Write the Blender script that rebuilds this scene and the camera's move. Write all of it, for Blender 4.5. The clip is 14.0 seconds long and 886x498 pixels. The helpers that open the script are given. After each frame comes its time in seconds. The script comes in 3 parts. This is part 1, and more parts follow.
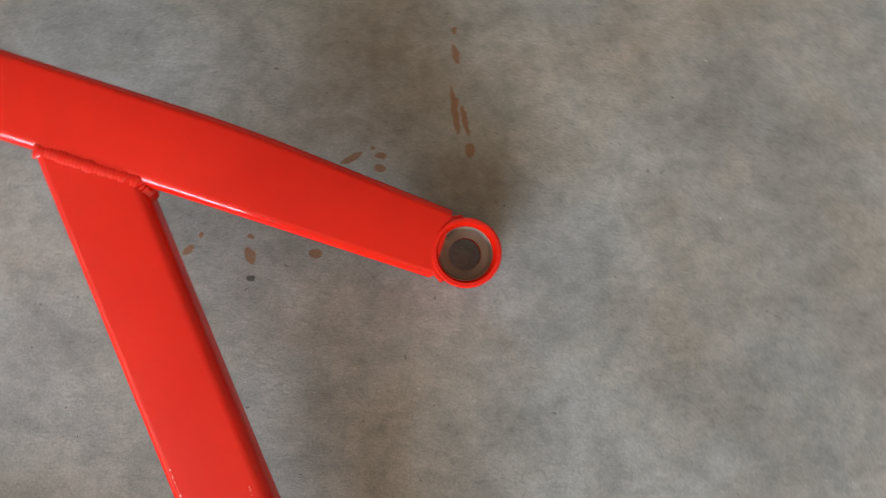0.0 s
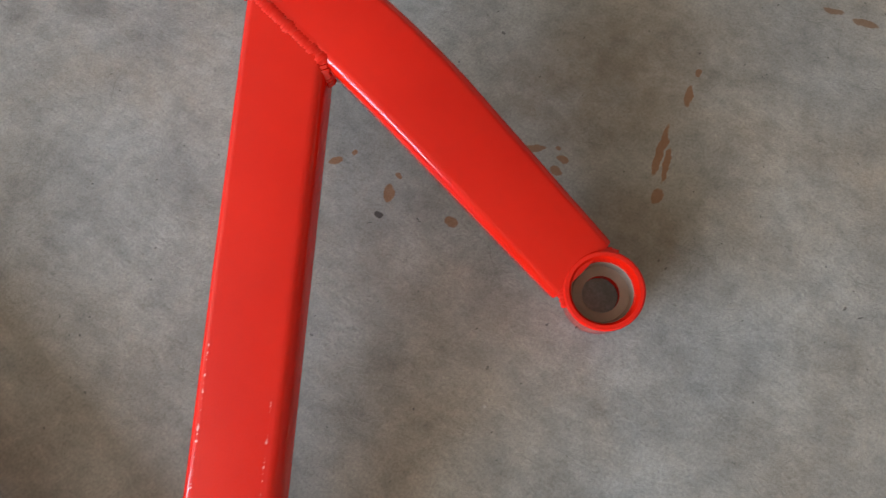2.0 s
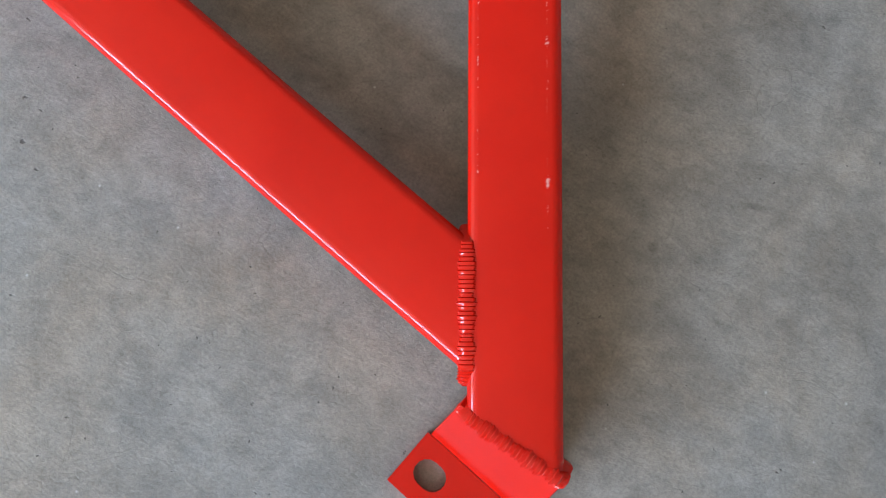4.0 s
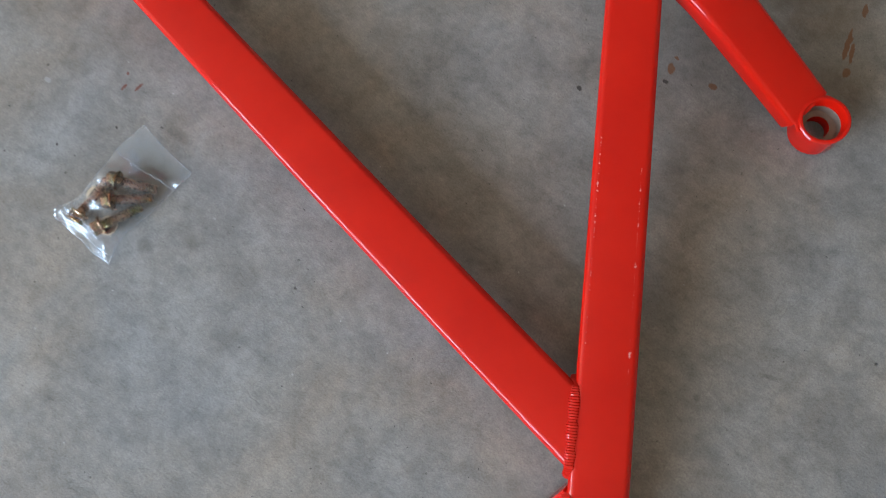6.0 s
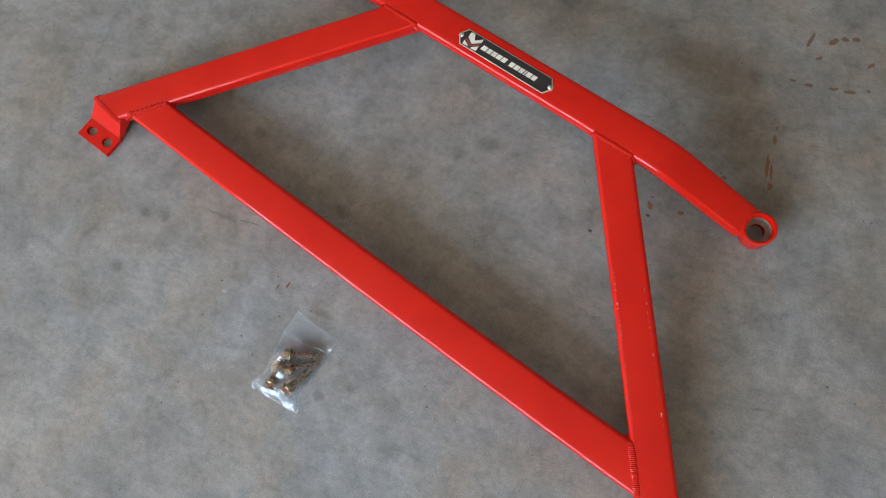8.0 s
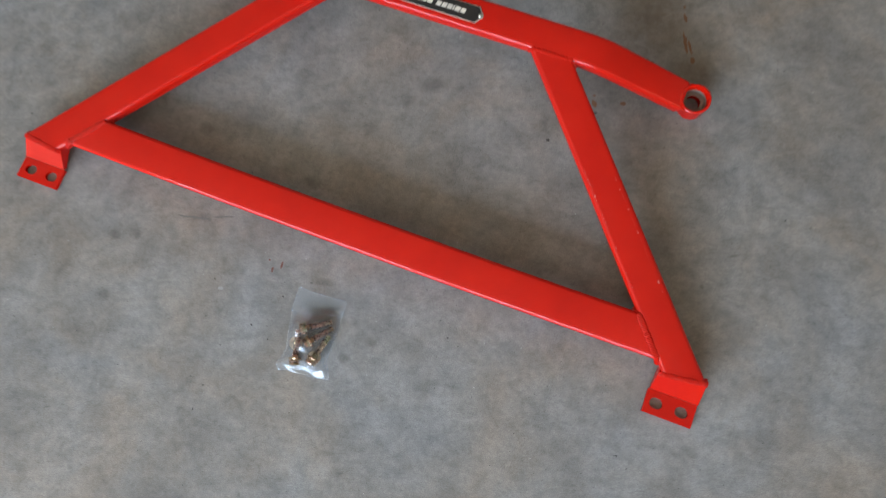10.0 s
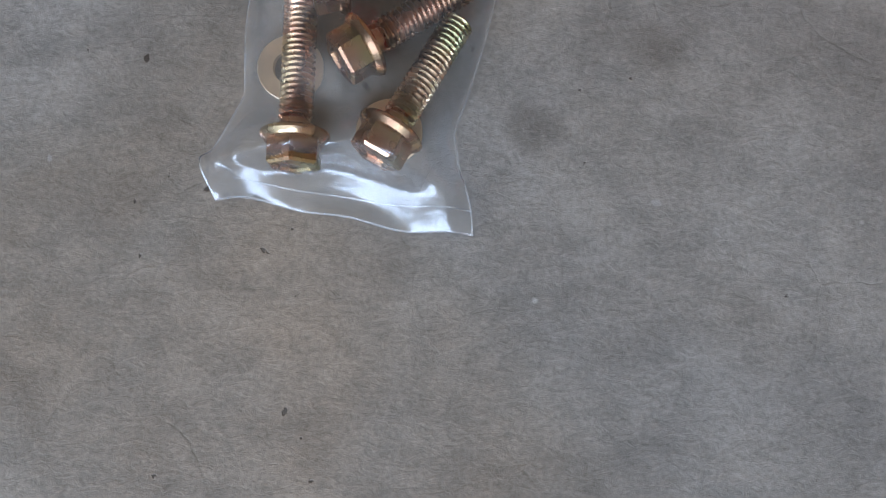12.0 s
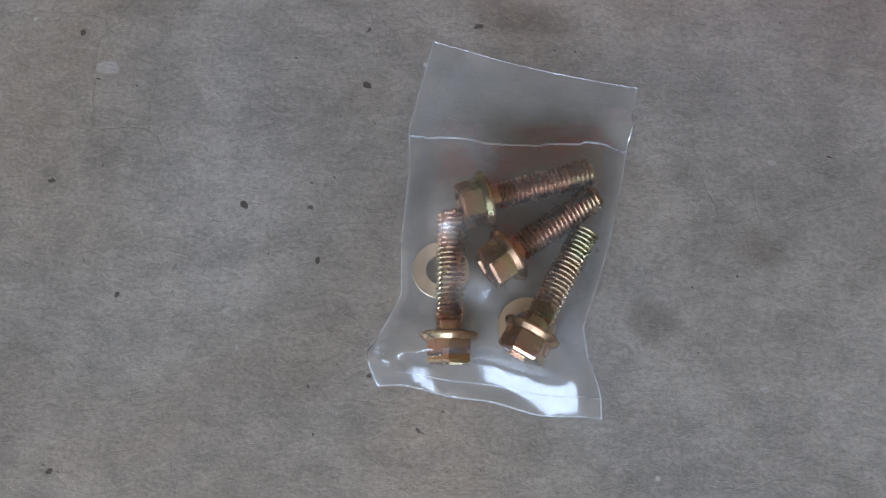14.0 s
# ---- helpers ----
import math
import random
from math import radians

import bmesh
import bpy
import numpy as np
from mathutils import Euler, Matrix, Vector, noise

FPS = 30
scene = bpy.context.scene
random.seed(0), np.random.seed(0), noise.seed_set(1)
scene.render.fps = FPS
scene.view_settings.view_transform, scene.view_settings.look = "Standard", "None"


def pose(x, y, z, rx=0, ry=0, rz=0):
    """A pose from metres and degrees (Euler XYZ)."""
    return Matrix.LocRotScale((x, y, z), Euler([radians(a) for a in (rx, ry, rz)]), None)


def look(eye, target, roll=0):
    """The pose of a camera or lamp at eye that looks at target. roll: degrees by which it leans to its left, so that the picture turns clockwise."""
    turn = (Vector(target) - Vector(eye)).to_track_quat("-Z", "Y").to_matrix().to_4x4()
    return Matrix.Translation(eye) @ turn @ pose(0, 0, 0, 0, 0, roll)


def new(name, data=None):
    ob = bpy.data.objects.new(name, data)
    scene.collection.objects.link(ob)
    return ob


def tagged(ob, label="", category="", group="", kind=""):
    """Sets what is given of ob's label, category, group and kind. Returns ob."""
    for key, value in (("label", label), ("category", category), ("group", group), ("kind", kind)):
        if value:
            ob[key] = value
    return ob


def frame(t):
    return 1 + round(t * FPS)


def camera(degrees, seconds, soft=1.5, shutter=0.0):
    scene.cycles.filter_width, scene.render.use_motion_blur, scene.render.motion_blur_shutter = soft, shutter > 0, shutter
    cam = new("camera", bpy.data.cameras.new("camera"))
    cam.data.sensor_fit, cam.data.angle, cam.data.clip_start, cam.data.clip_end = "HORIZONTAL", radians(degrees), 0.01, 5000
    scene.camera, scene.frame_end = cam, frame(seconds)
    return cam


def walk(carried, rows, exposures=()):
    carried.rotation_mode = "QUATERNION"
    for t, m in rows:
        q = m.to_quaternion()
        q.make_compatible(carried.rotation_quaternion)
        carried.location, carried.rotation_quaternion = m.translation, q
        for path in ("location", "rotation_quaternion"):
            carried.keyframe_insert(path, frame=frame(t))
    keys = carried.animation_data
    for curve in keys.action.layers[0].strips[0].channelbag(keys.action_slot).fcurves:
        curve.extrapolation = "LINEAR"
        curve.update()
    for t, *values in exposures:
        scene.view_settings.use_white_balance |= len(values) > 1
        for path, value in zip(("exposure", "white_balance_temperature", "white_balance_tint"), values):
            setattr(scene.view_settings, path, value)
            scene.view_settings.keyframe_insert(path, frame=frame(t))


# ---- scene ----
cam = camera(63.6, 14.0, soft=1.1, shutter=0.15)

PATH = [
    (0, (0.407, 0.25, 0.507), (0.415, 0.648, -1.453), 18.8),
    (0.5, (0.366, 0.229, 0.432), (0.111, 0.71, -1.492), 12.0),
    (1, (0.395, 0.247, 0.413), (0.06, 0.679, -1.511), 4.1),
    (1.5, (0.448, 0.269, 0.416), (0.061, 0.627, -1.513), -2.8),
    (2, (0.425, 0.226, 0.449), (0.028, 0.565, -1.482), -3.9),
    (2.5, (0.429, 0.112, 0.452), (0.005, 0.42, -1.478), -7.9),
    (3, (0.457, 0.019, 0.429), (0.262, 0.276, -1.545), 8.7),
    (3.2, (0.471, -0.003, 0.424), (0.301, 0.251, -1.553), 10.1),
    (5.3, (0.453, -0.132, 0.519), (0.227, 0.21, -1.438), 7.3),
    (5.5, (0.421, -0.134, 0.567), (0.185, 0.2, -1.391), 7.9),
    (6, (0.414, -0.099, 0.681), (-0.02, 0.185, -1.251), -9.5),
    (6.5, (0.377, -0.106, 0.813), (-0.154, 0.248, -1.082), -10.9),
    (7, (0.356, -0.074, 0.885), (-0.153, 0.328, -1.007), -9.9),
    (7.5, (0.366, -0.072, 0.946), (-0.159, 0.312, -0.945), -13.5),
    (7.7, (0.363, -0.087, 0.983), (-0.187, 0.26, -0.909), -18.9),
    (9.8, (0.269, -0.187, 1.209), (0.009, 0.193, -0.737), -12.2),
    (10, (0.274, -0.213, 1.09), (0.026, 0.16, -0.859), -13.1),
    (10.2, (0.255, -0.245, 0.918), (0.033, 0.109, -1.038), -12.1),
    (10.5, (0.155, -0.264, 0.672), (0.06, 0.057, -1.3), 1.4),
    (10.7, (0.122, -0.258, 0.496), (-0.025, -0.003, -1.482), -12.5),
    (11, (0.072, -0.263, 0.318), (-0.134, 0.029, -1.65), -16.7),
    (11.5, (0.042, -0.268, 0.231), (-0.054, 0.028, -1.744), -0.1),
    (12, (0.04, -0.285, 0.216), (0.017, -0.06, -1.771), 11.4),
    (12.5, (0.018, -0.263, 0.226), (-0.089, 0.033, -1.749), -2.5),
    (13, (0.008, -0.258, 0.236), (-0.148, 0.069, -1.731), -8.1),
    (13.5, (-0.004, -0.253, 0.252), (-0.157, 0.053, -1.718), -9.4),
    (14, (-0.005, -0.254, 0.256), (-0.163, 0.059, -1.713), -9.3),
]
EXPOSURES = [(0, 0.02, 6050, 10), (1.0, -0.08, 6000, 11), (2.0, -0.07, 5900, 11), (3.2, -0.10, 5700, 10), (5.5, -0.50, 5620, 10), (7.5, -0.46, 5680, 10), (10.0, -0.50, 5720, 10), (11.2, -0.80, 5780, 14), (14, -0.86, 5800, 15)]
walk(cam, [(t, look(eye, target, roll)) for t, eye, target, roll in PATH], EXPOSURES)

# ---- sky and light: daylight through the open garage door at the front ----
world = bpy.data.worlds.new("sky")
scene.world = world
world.use_nodes = True
wn = world.node_tree.nodes
sky = wn.new("ShaderNodeTexSky")
sky.sky_type, sky.sun_disc = "NISHITA", False
sky.sun_elevation, sky.sun_rotation = radians(50), radians(20)
wn["Background"].inputs["Strength"].default_value = 0.08
world.node_tree.links.new(sky.outputs["Color"], wn["Background"].inputs["Color"])


def area_lamp(name, eye, target, sx, sy, power, colour):
    data = bpy.data.lights.new(name, "AREA")
    data.shape, data.size, data.size_y, data.energy, data.color = "RECTANGLE", sx, sy, power, colour
    ob = new(name, data)
    ob.matrix_world = look(eye, target)
    return ob


DOOR_Y = -4.0
area_lamp("door_daylight", (-0.6, DOOR_Y - 0.05, 1.62), (-0.5, 0.0, 0.6), 4.3, 1.30, 560, (0.73, 0.87, 1.0))


# ---- sizes of the brace, in its own tilted frame ----
W, T, R = 0.0520, 0.025, 0.0065  # tube width, depth, corner radius
TILT = math.asin(0.1368)
FRONT_Z = 0.0495
LEAN = 0.867  # x per s of the side arms
S_TOP, S_END = 0.3190, -0.0765
ARM_X = 0.4366  # inner edge of the side arm at s = 0
RING_X, RING_S, RING_Z = 0.4246, 0.3428, -0.0571
WF, FRONT_S = 0.0565, -0.0312  # front tube: width, middle
BEND_X = 0.262


# ---- materials ----
class Mat:
    """A node material with short-hand for its nodes."""

    def __init__(self, name):
        self.m = bpy.data.materials.new(name)
        self.m.use_nodes = True
        self.nt = self.m.node_tree
        self.p = self.nt.nodes["Principled BSDF"]
        self.co = self.nt.nodes.new("ShaderNodeTexCoord").outputs["Object"]

    def node(self, kind, **put):
        n = self.nt.nodes.new(kind)
        for key, value in put.items():
            self.put(n.inputs[key], value)
        return n

    def put(self, socket, value):
        if isinstance(value, bpy.types.NodeSocket):
            self.nt.links.new(value, socket)
        else:
            socket.default_value = value

    def noise(self, scale, detail=3.0, rough=0.55, co=None, warp=0.0):
        return self.node("ShaderNodeTexNoise", Vector=co or self.co, Scale=scale, Detail=detail, Roughness=rough, Distortion=warp).outputs["Fac"]

    def ramp(self, fac, *stops):
        r = self.nt.nodes.new("ShaderNodeValToRGB")
        el = r.color_ramp.elements
        while len(el) < len(stops):
            el.new(0.5)
        for e, (pos, col) in zip(el, stops):
            e.position = pos
            e.color = (*col, 1) if isinstance(col, tuple) else (col, col, col, 1)
        self.put(r.inputs["Fac"], fac)
        return r.outputs["Color"]

    def math(self, op, a, b=0.0, clamp=False):
        n = self.nt.nodes.new("ShaderNodeMath")
        n.operation, n.use_clamp = op, clamp
        self.put(n.inputs[0], a)
        self.put(n.inputs[1], b)
        return n.outputs[0]

    def mix(self, fac, a, b, mode="MIX"):
        n = self.nt.nodes.new("ShaderNodeMix")
        n.data_type, n.blend_type = "RGBA", mode
        for s, v in ((n.inputs[0], fac), (n.inputs[6], a), (n.inputs[7], b)):
            self.put(s, (*v, 1) if isinstance(v, tuple) else v)
        return n.outputs[2]

    def mapping(self, scale=(1, 1, 1), rot=0.0, loc=(0, 0, 0)):
        n = self.node("ShaderNodeMapping", Vector=self.co, Location=loc)
        n.inputs["Rotation"].default_value = (0, 0, rot)
        return self.node("ShaderNodeMapping", Vector=n.outputs[0], Scale=scale).outputs[0]

    def warp(self, amount, scale):
        """Places shifted about by a noise."""
        n = self.node("ShaderNodeTexNoise", Vector=self.co, Scale=scale, Detail=4.0)
        a = self.nt.nodes.new("ShaderNodeVectorMath")
        a.operation = "SUBTRACT"
        self.put(a.inputs[0], n.outputs["Color"])
        a.inputs[1].default_value = (0.5, 0.5, 0.5)
        b = self.nt.nodes.new("ShaderNodeVectorMath")
        b.operation = "MULTIPLY_ADD"
        self.put(b.inputs[0], a.outputs[0])
        b.inputs[1].default_value = (amount, amount, amount)
        self.put(b.inputs[2], self.co)
        return b.outputs[0]

    def bump(self, height, strength, distance):
        b = self.node("ShaderNodeBump", Height=height, Strength=strength, Distance=distance)
        self.put(self.p.inputs["Normal"], b.outputs[0])

    def set(self, **put):
        for key, value in put.items():
            self.put(self.p.inputs[key.replace("_", " ")], (*value, 1) if isinstance(value, tuple) and len(value) == 3 else value)
        return self


def concrete():
    m = Mat("worn_concrete")
    big = m.noise(2.3, 4, 0.6)
    mid = m.noise(11, 5, 0.62, warp=0.4)
    cloud = m.noise(30, 4, 0.6, co=m.mapping((1, 1.25, 1), -0.31), warp=0.5)
    fine = m.noise(95, 5, 0.65)
    grain = m.noise(520, 4, 0.75)
    col = m.ramp(big, (0.30, (0.190, 0.163, 0.134)), (0.52, (0.220, 0.199, 0.175)), (0.72, (0.240, 0.228, 0.214)))
    col = m.mix(0.70, col, m.ramp(mid, (0.30, 0.34), (0.5, 0.5), (0.72, 0.64)), "OVERLAY")
    col = m.mix(0.55, col, m.ramp(cloud, (0.28, 0.32), (0.48, 0.5), (0.74, 0.62)), "OVERLAY")
    col = m.mix(0.30, col, m.ramp(fine, (0.30, 0.24), (0.5, 0.5), (0.72, 0.70)), "OVERLAY")
    col = m.mix(0.42, col, m.ramp(grain, (0.28, 0.18), (0.5, 0.5), (0.74, 0.78)), "OVERLAY")
    patch = m.noise(5.4, 4, 0.6, co=m.mapping((1, 1, 1), 0.0, (3.1, 1.7, 0)), warp=0.5)
    col = m.mix(0.52, col, m.ramp(patch, (0.32, (0.57, 0.49, 0.41)), (0.5, (0.5, 0.5, 0.5)), (0.68, (0.46, 0.50, 0.56))), "OVERLAY")
    # trowel sweeps and fine drag marks
    sweep = m.noise(9, 5, 0.7, co=m.mapping((2.6, 17, 1), -0.31))
    col = m.mix(0.10, col, m.ramp(sweep, (0.32, 0.30), (0.5, 0.5), (0.7, 0.66)), "OVERLAY")
    brush = m.noise(150, 6, 0.78, co=m.mapping((1, 1.9, 1), -0.31), warp=0.9)
    col = m.mix(0.26, col, m.ramp(brush, (0.30, 0.26), (0.5, 0.5), (0.72, 0.72)), "OVERLAY")
    # worn hollows that hold dirt
    worn = m.math("MULTIPLY", m.ramp(m.noise(62, 5, 0.7, co=m.mapping((1, 1.8, 1), -0.31), warp=0.8), (0.62, 0.0), (0.70, 1.0)), m.ramp(m.noise(7, 3), (0.45, 0.0), (0.6, 1.0)))
    col = m.mix(m.math("MULTIPLY", worn, 0.45), col, (0.075, 0.066, 0.058))
    # hairline crazing, only here and there
    crazed = m.warp(0.026, 22.0)
    craze = m.node("ShaderNodeTexVoronoi", Vector=crazed, Scale=26.0)
    craze.feature = "DISTANCE_TO_EDGE"
    line = m.ramp(craze.outputs["Distance"], (0.0, 1.0), (0.014, 0.0))
    where = m.ramp(m.noise(16, 4, 0.7), (0.50, 0.0), (0.64, 1.0))
    crack = m.math("MULTIPLY", line, where)
    col = m.mix(m.math("MULTIPLY", crack, 0.26), col, (0.07, 0.06, 0.05))
    # pits and specks
    pits = None
    for scale, size, keep in ((30.0, 0.055, 0.955), (52.0, 0.080, 0.930), (140.0, 0.13, 0.880)):
        v = m.node("ShaderNodeTexVoronoi", Vector=m.warp(0.007, 210.0), Scale=scale)
        v.distance = "EUCLIDEAN"
        dot = m.ramp(v.outputs["Distance"], (size * 0.55, 1.0), (size, 0.0))
        pick = m.math("GREATER_THAN", m.node("ShaderNodeSeparateColor", Color=v.outputs["Color"]).outputs[0], keep)
        dot = m.math("MULTIPLY", dot, pick)
        pits = dot if pits is None else m.math("MAXIMUM", pits, dot)
    col = m.mix(m.math("MULTIPLY", pits, 0.75), col, (0.035, 0.030, 0.027))
    pale = m.node("ShaderNodeTexVoronoi", Vector=m.co, Scale=75.0)
    pdot = m.math("MULTIPLY", m.ramp(pale.outputs["Distance"], (0.03, 1.0), (0.09, 0.0)),
                  m.math("GREATER_THAN", m.node("ShaderNodeSeparateColor", Color=pale.outputs["Color"]).outputs[1], 0.94))
    col = m.mix(m.math("MULTIPLY", pdot, 0.5), col, (0.55, 0.54, 0.52))
    # dark old oil blotches
    blot = m.ramp(m.noise(5.5, 3, 0.5, warp=0.2), (0.60, 0.0), (0.72, 1.0))
    col = m.mix(m.math("MULTIPLY", blot, 0.35), col, (0.13, 0.115, 0.10))
    sep = m.node("ShaderNodeSeparateXYZ", Vector=m.warp(0.005, 130.0))
    wx, wy = sep.outputs[0], sep.outputs[1]
    for kind, tone, spots in FLOOR_MARKS:
        mask = None
        for x, y, rx, ry, turn in spots:
            c, s = math.cos(radians(turn)), math.sin(radians(turn))
            dx = m.math("SUBTRACT", wx, x)
            dy = m.math("SUBTRACT", wy, y)
            a = m.math("DIVIDE", m.math("ADD", m.math("MULTIPLY", dx, c), m.math("MULTIPLY", dy, s)), rx)
            b = m.math("DIVIDE", m.math("SUBTRACT", m.math("MULTIPLY", dy, c), m.math("MULTIPLY", dx, s)), ry)
            d = m.math("ADD", m.math("MULTIPLY", a, a), m.math("MULTIPLY", b, b))
            one = m.math("SUBTRACT", 1.0, d, clamp=True)
            mask = one if mask is None else m.math("MAXIMUM", mask, one)
        edge = 0.75 if kind == "soft" else 0.22
        mask = m.ramp(m.math("MULTIPLY", mask, m.ramp(m.noise(300 if kind != "soft" else 40, 4, 0.7), (0.32, 0.25), (0.60, 1.0))), (0.0, 0.0), (edge, 1.0))
        col = m.mix(m.math("MULTIPLY", mask, {"rust": 0.78, "dark": 0.8, "pale": 0.55, "soft": 0.42}[kind]), col, tone)
    m.set(Base_Color=col, Roughness=m.ramp(mid, (0.3, 0.52), (0.7, 0.74)), Specular_IOR_Level=0.35)
    h = m.math("ADD", m.math("MULTIPLY", brush, 0.9), m.math("MULTIPLY", grain, 0.40))
    h = m.math("SUBTRACT", h, m.math("ADD", m.math("MULTIPLY", pits, 0.8), m.math("MULTIPLY", crack, 0.2)))
    m.bump(h, 0.34, 0.0013)
    return m.m


# rust and oil marks and broad brown areas on the floor: place, half lengths, turn
FLOOR_MARKS = [
    ("rust", (0.165, 0.060, 0.012), [
        (0.3863, 0.4568, 0.021, 0.0030, -65), (0.3958, 0.4513, 0.014, 0.0024, -62), (0.4058, 0.4308, 0.006, 0.0042, -70),
        (0.3733, 0.5012, 0.009, 0.0030, -58), (0.3663, 0.5192, 0.003, 0.003, 0),
        (0.3248, 0.3973, 0.010, 0.0028, 45), (0.3468, 0.3963, 0.005, 0.0032, 20), (0.3448, 0.4058, 0.0045, 0.0026, 10), (0.3368, 0.4093, 0.002, 0.002, 0),
        (0.2373, 0.2963, 0.0055, 0.0028, 60), (0.2418, 0.3093, 0.002, 0.002, 0), (0.2748, 0.3193, 0.003, 0.0022, 0), (0.2798, 0.3061, 0.0066, 0.0046, -50), (0.3238, 0.3213, 0.0052, 0.0038, 10)]),
    ("rust", (0.120, 0.055, 0.020), [
        (0.4018, 0.6232, 0.0080, 0.0027, 30), (0.3448, 0.6032, 0.0056, 0.0024, 20), (0.3688, 0.6092, 0.0072, 0.0034, 15), (0.4238, 0.6312, 0.0096, 0.0031, 28), (0.4453, 0.6472, 0.0032, 0.0027, 0),
        (0.3318, 0.6803, 0.0160, 0.0034, -85), (0.3618, 0.6962, 0.0096, 0.0048, 70), (0.3738, 0.7092, 0.0064, 0.0041, 0), (0.3878, 0.7172, 0.0064, 0.0041, 20),
        (0.3578, 0.6583, 0.0064, 0.0027, 60), (0.4278, 0.6882, 0.0080, 0.0027, 70)]),
    ("dark", (0.022, 0.014, 0.010), [
        (0.2856, 0.2906, 0.0034, 0.0028, 30), (0.2300, 0.2216, 0.0036, 0.0026, 0), (-0.0725, -0.1616, 0.0022, 0.0014, 10), (-0.1006, -0.2196, 0.0018, 0.0014, 0),
        (-0.0683, -0.2304, 0.0008, 0.0018, 0), (-0.1341, -0.2645, 0.0012, 0.0016, 0), (-0.1337, -0.3297, 0.0014, 0.0014, 0), (-0.1850, -0.1738, 0.0014, 0.0016, 0)]),
    ("rust", (0.14, 0.025, 0.010), [(-0.1052, -0.1278, 0.0018, 0.0050, 10), (-0.0944, -0.1162, 0.0018, 0.0055, 5), (-0.1155, -0.1151, 0.0018, 0.002, 0)]),
    ("dark", (0.135, 0.122, 0.108), [(-0.2607, -0.0940, 0.030, 0.0020, 12), (-0.2157, -0.0770, 0.020, 0.0016, 22)]),
    ("pale", (0.34, 0.33, 0.32), [(0.0962, -0.2280, 0.0017, 0.0013, 0), (-0.1707, -0.1843, 0.005, 0.0028, 10), (-0.0855, -0.2694, 0.0009, 0.0012, 0), (0.0802, -0.1470, 0.0018, 0.0012, 0)]),
    ("soft", (0.060, 0.050, 0.041), [
        (-0.3387, -0.1520, 0.013, 0.011, 0), (-0.3707, -0.1640, 0.012, 0.010, 0), (-0.3457, -0.2590, 0.015, 0.014, 0), (-0.3012, 0.0512, 0.02, 0.014, 0),
        (0.0228, 0.2523, 0.03, 0.018, 20), (-0.1012, 0.0263, 0.018, 0.014, 0), (0.2998, 0.5812, 0.018, 0.016, 0), (-0.0201, -0.1182, 0.016, 0.008, 10), (0.0829, -0.1790, 0.012, 0.009, 0), (0.0537, -0.2166, 0.012, 0.010, 0), (0.5257, 0.0762, 0.005, 0.004, 0), (0.5570, 0.1390, 0.010, 0.003, 30)]),
    # wide soft brown areas behind the rear tube and ring
    ("soft", (0.105, 0.066, 0.034), [(0.3248, 0.4713, 0.06, 0.10, -20), (0.2348, 0.5513, 0.09, 0.05, 10), (0.4148, 0.4063, 0.05, 0.04, 0)]),
]


def red_paint():
    m = Mat("red_gloss_paint")
    tone = m.noise(14, 3)
    col = m.ramp(tone, (0.3, (0.44, 0.0055, 0.0010)), (0.7, (0.50, 0.0080, 0.0014)))
    # fine pale scuffs along the tubes
    scuff = m.noise(60, 5, 0.8, co=m.mapping((1, 5, 1), 0.85))
    wear = m.math("MULTIPLY", m.ramp(scuff, (0.70, 0.0), (0.75, 1.0)), m.ramp(m.noise(9, 2), (0.52, 0.0), (0.64, 1.0)))
    # chips along both edges of one side arm, where it was dragged
    sep = m.node("ShaderNodeSeparateXYZ", Vector=m.co)
    e = m.math("SUBTRACT", m.math("ADD", sep.outputs[0], m.math("MULTIPLY", sep.outputs[1], LEAN)), ARM_X)
    band = None
    for at, half in ((0.0075, 0.0035), (0.0575, 0.0050), (0.034, 0.022)):
        near = m.math("SUBTRACT", 1.0, m.math("DIVIDE", m.math("ABSOLUTE", m.math("SUBTRACT", e, at)), half), clamp=True)
        near = m.math("MULTIPLY", near, 0.35) if half > 0.01 else near
        band = near if band is None else m.math("MAXIMUM", band, near)
    stretch = m.math("SUBTRACT", 1.0, m.math("DIVIDE", m.math("ABSOLUTE", m.math("SUBTRACT", sep.outputs[1], 0.10)), 0.095), clamp=True)
    band = m.math("MULTIPLY", band, m.ramp(stretch, (0.0, 0.0), (0.25, 1.0)))
    chip = m.noise(260, 5, 0.75, co=m.mapping((1, 0.30, 1), 0.55), warp=0.6)
    chips = m.ramp(m.math("ADD", chip, m.math("MULTIPLY", band, 0.30)), (0.83, 0.0), (0.88, 1.0))
    chips = m.math("MULTIPLY", chips, m.ramp(band, (0.02, 0.0), (0.2, 1.0)))
    col = m.mix(m.math("MULTIPLY", wear, 0.20), col, (0.72, 0.30, 0.24))
    col = m.mix(m.math("MULTIPLY", chips, 0.5), col, (0.75, 0.50, 0.45))
    m.set(Base_Color=col, Roughness=m.ramp(m.noise(30, 4), (0.3, 0.06), (0.7, 0.10)), Specular_IOR_Level=0.32)
    h = m.math("ADD", m.noise(900, 2), m.math("MULTIPLY", m.noise(110, 2), 1.3))
    m.bump(m.math("SUBTRACT", h, m.math("MULTIPLY", chips, 2.0)), 0.05, 0.0006)
    return m.m


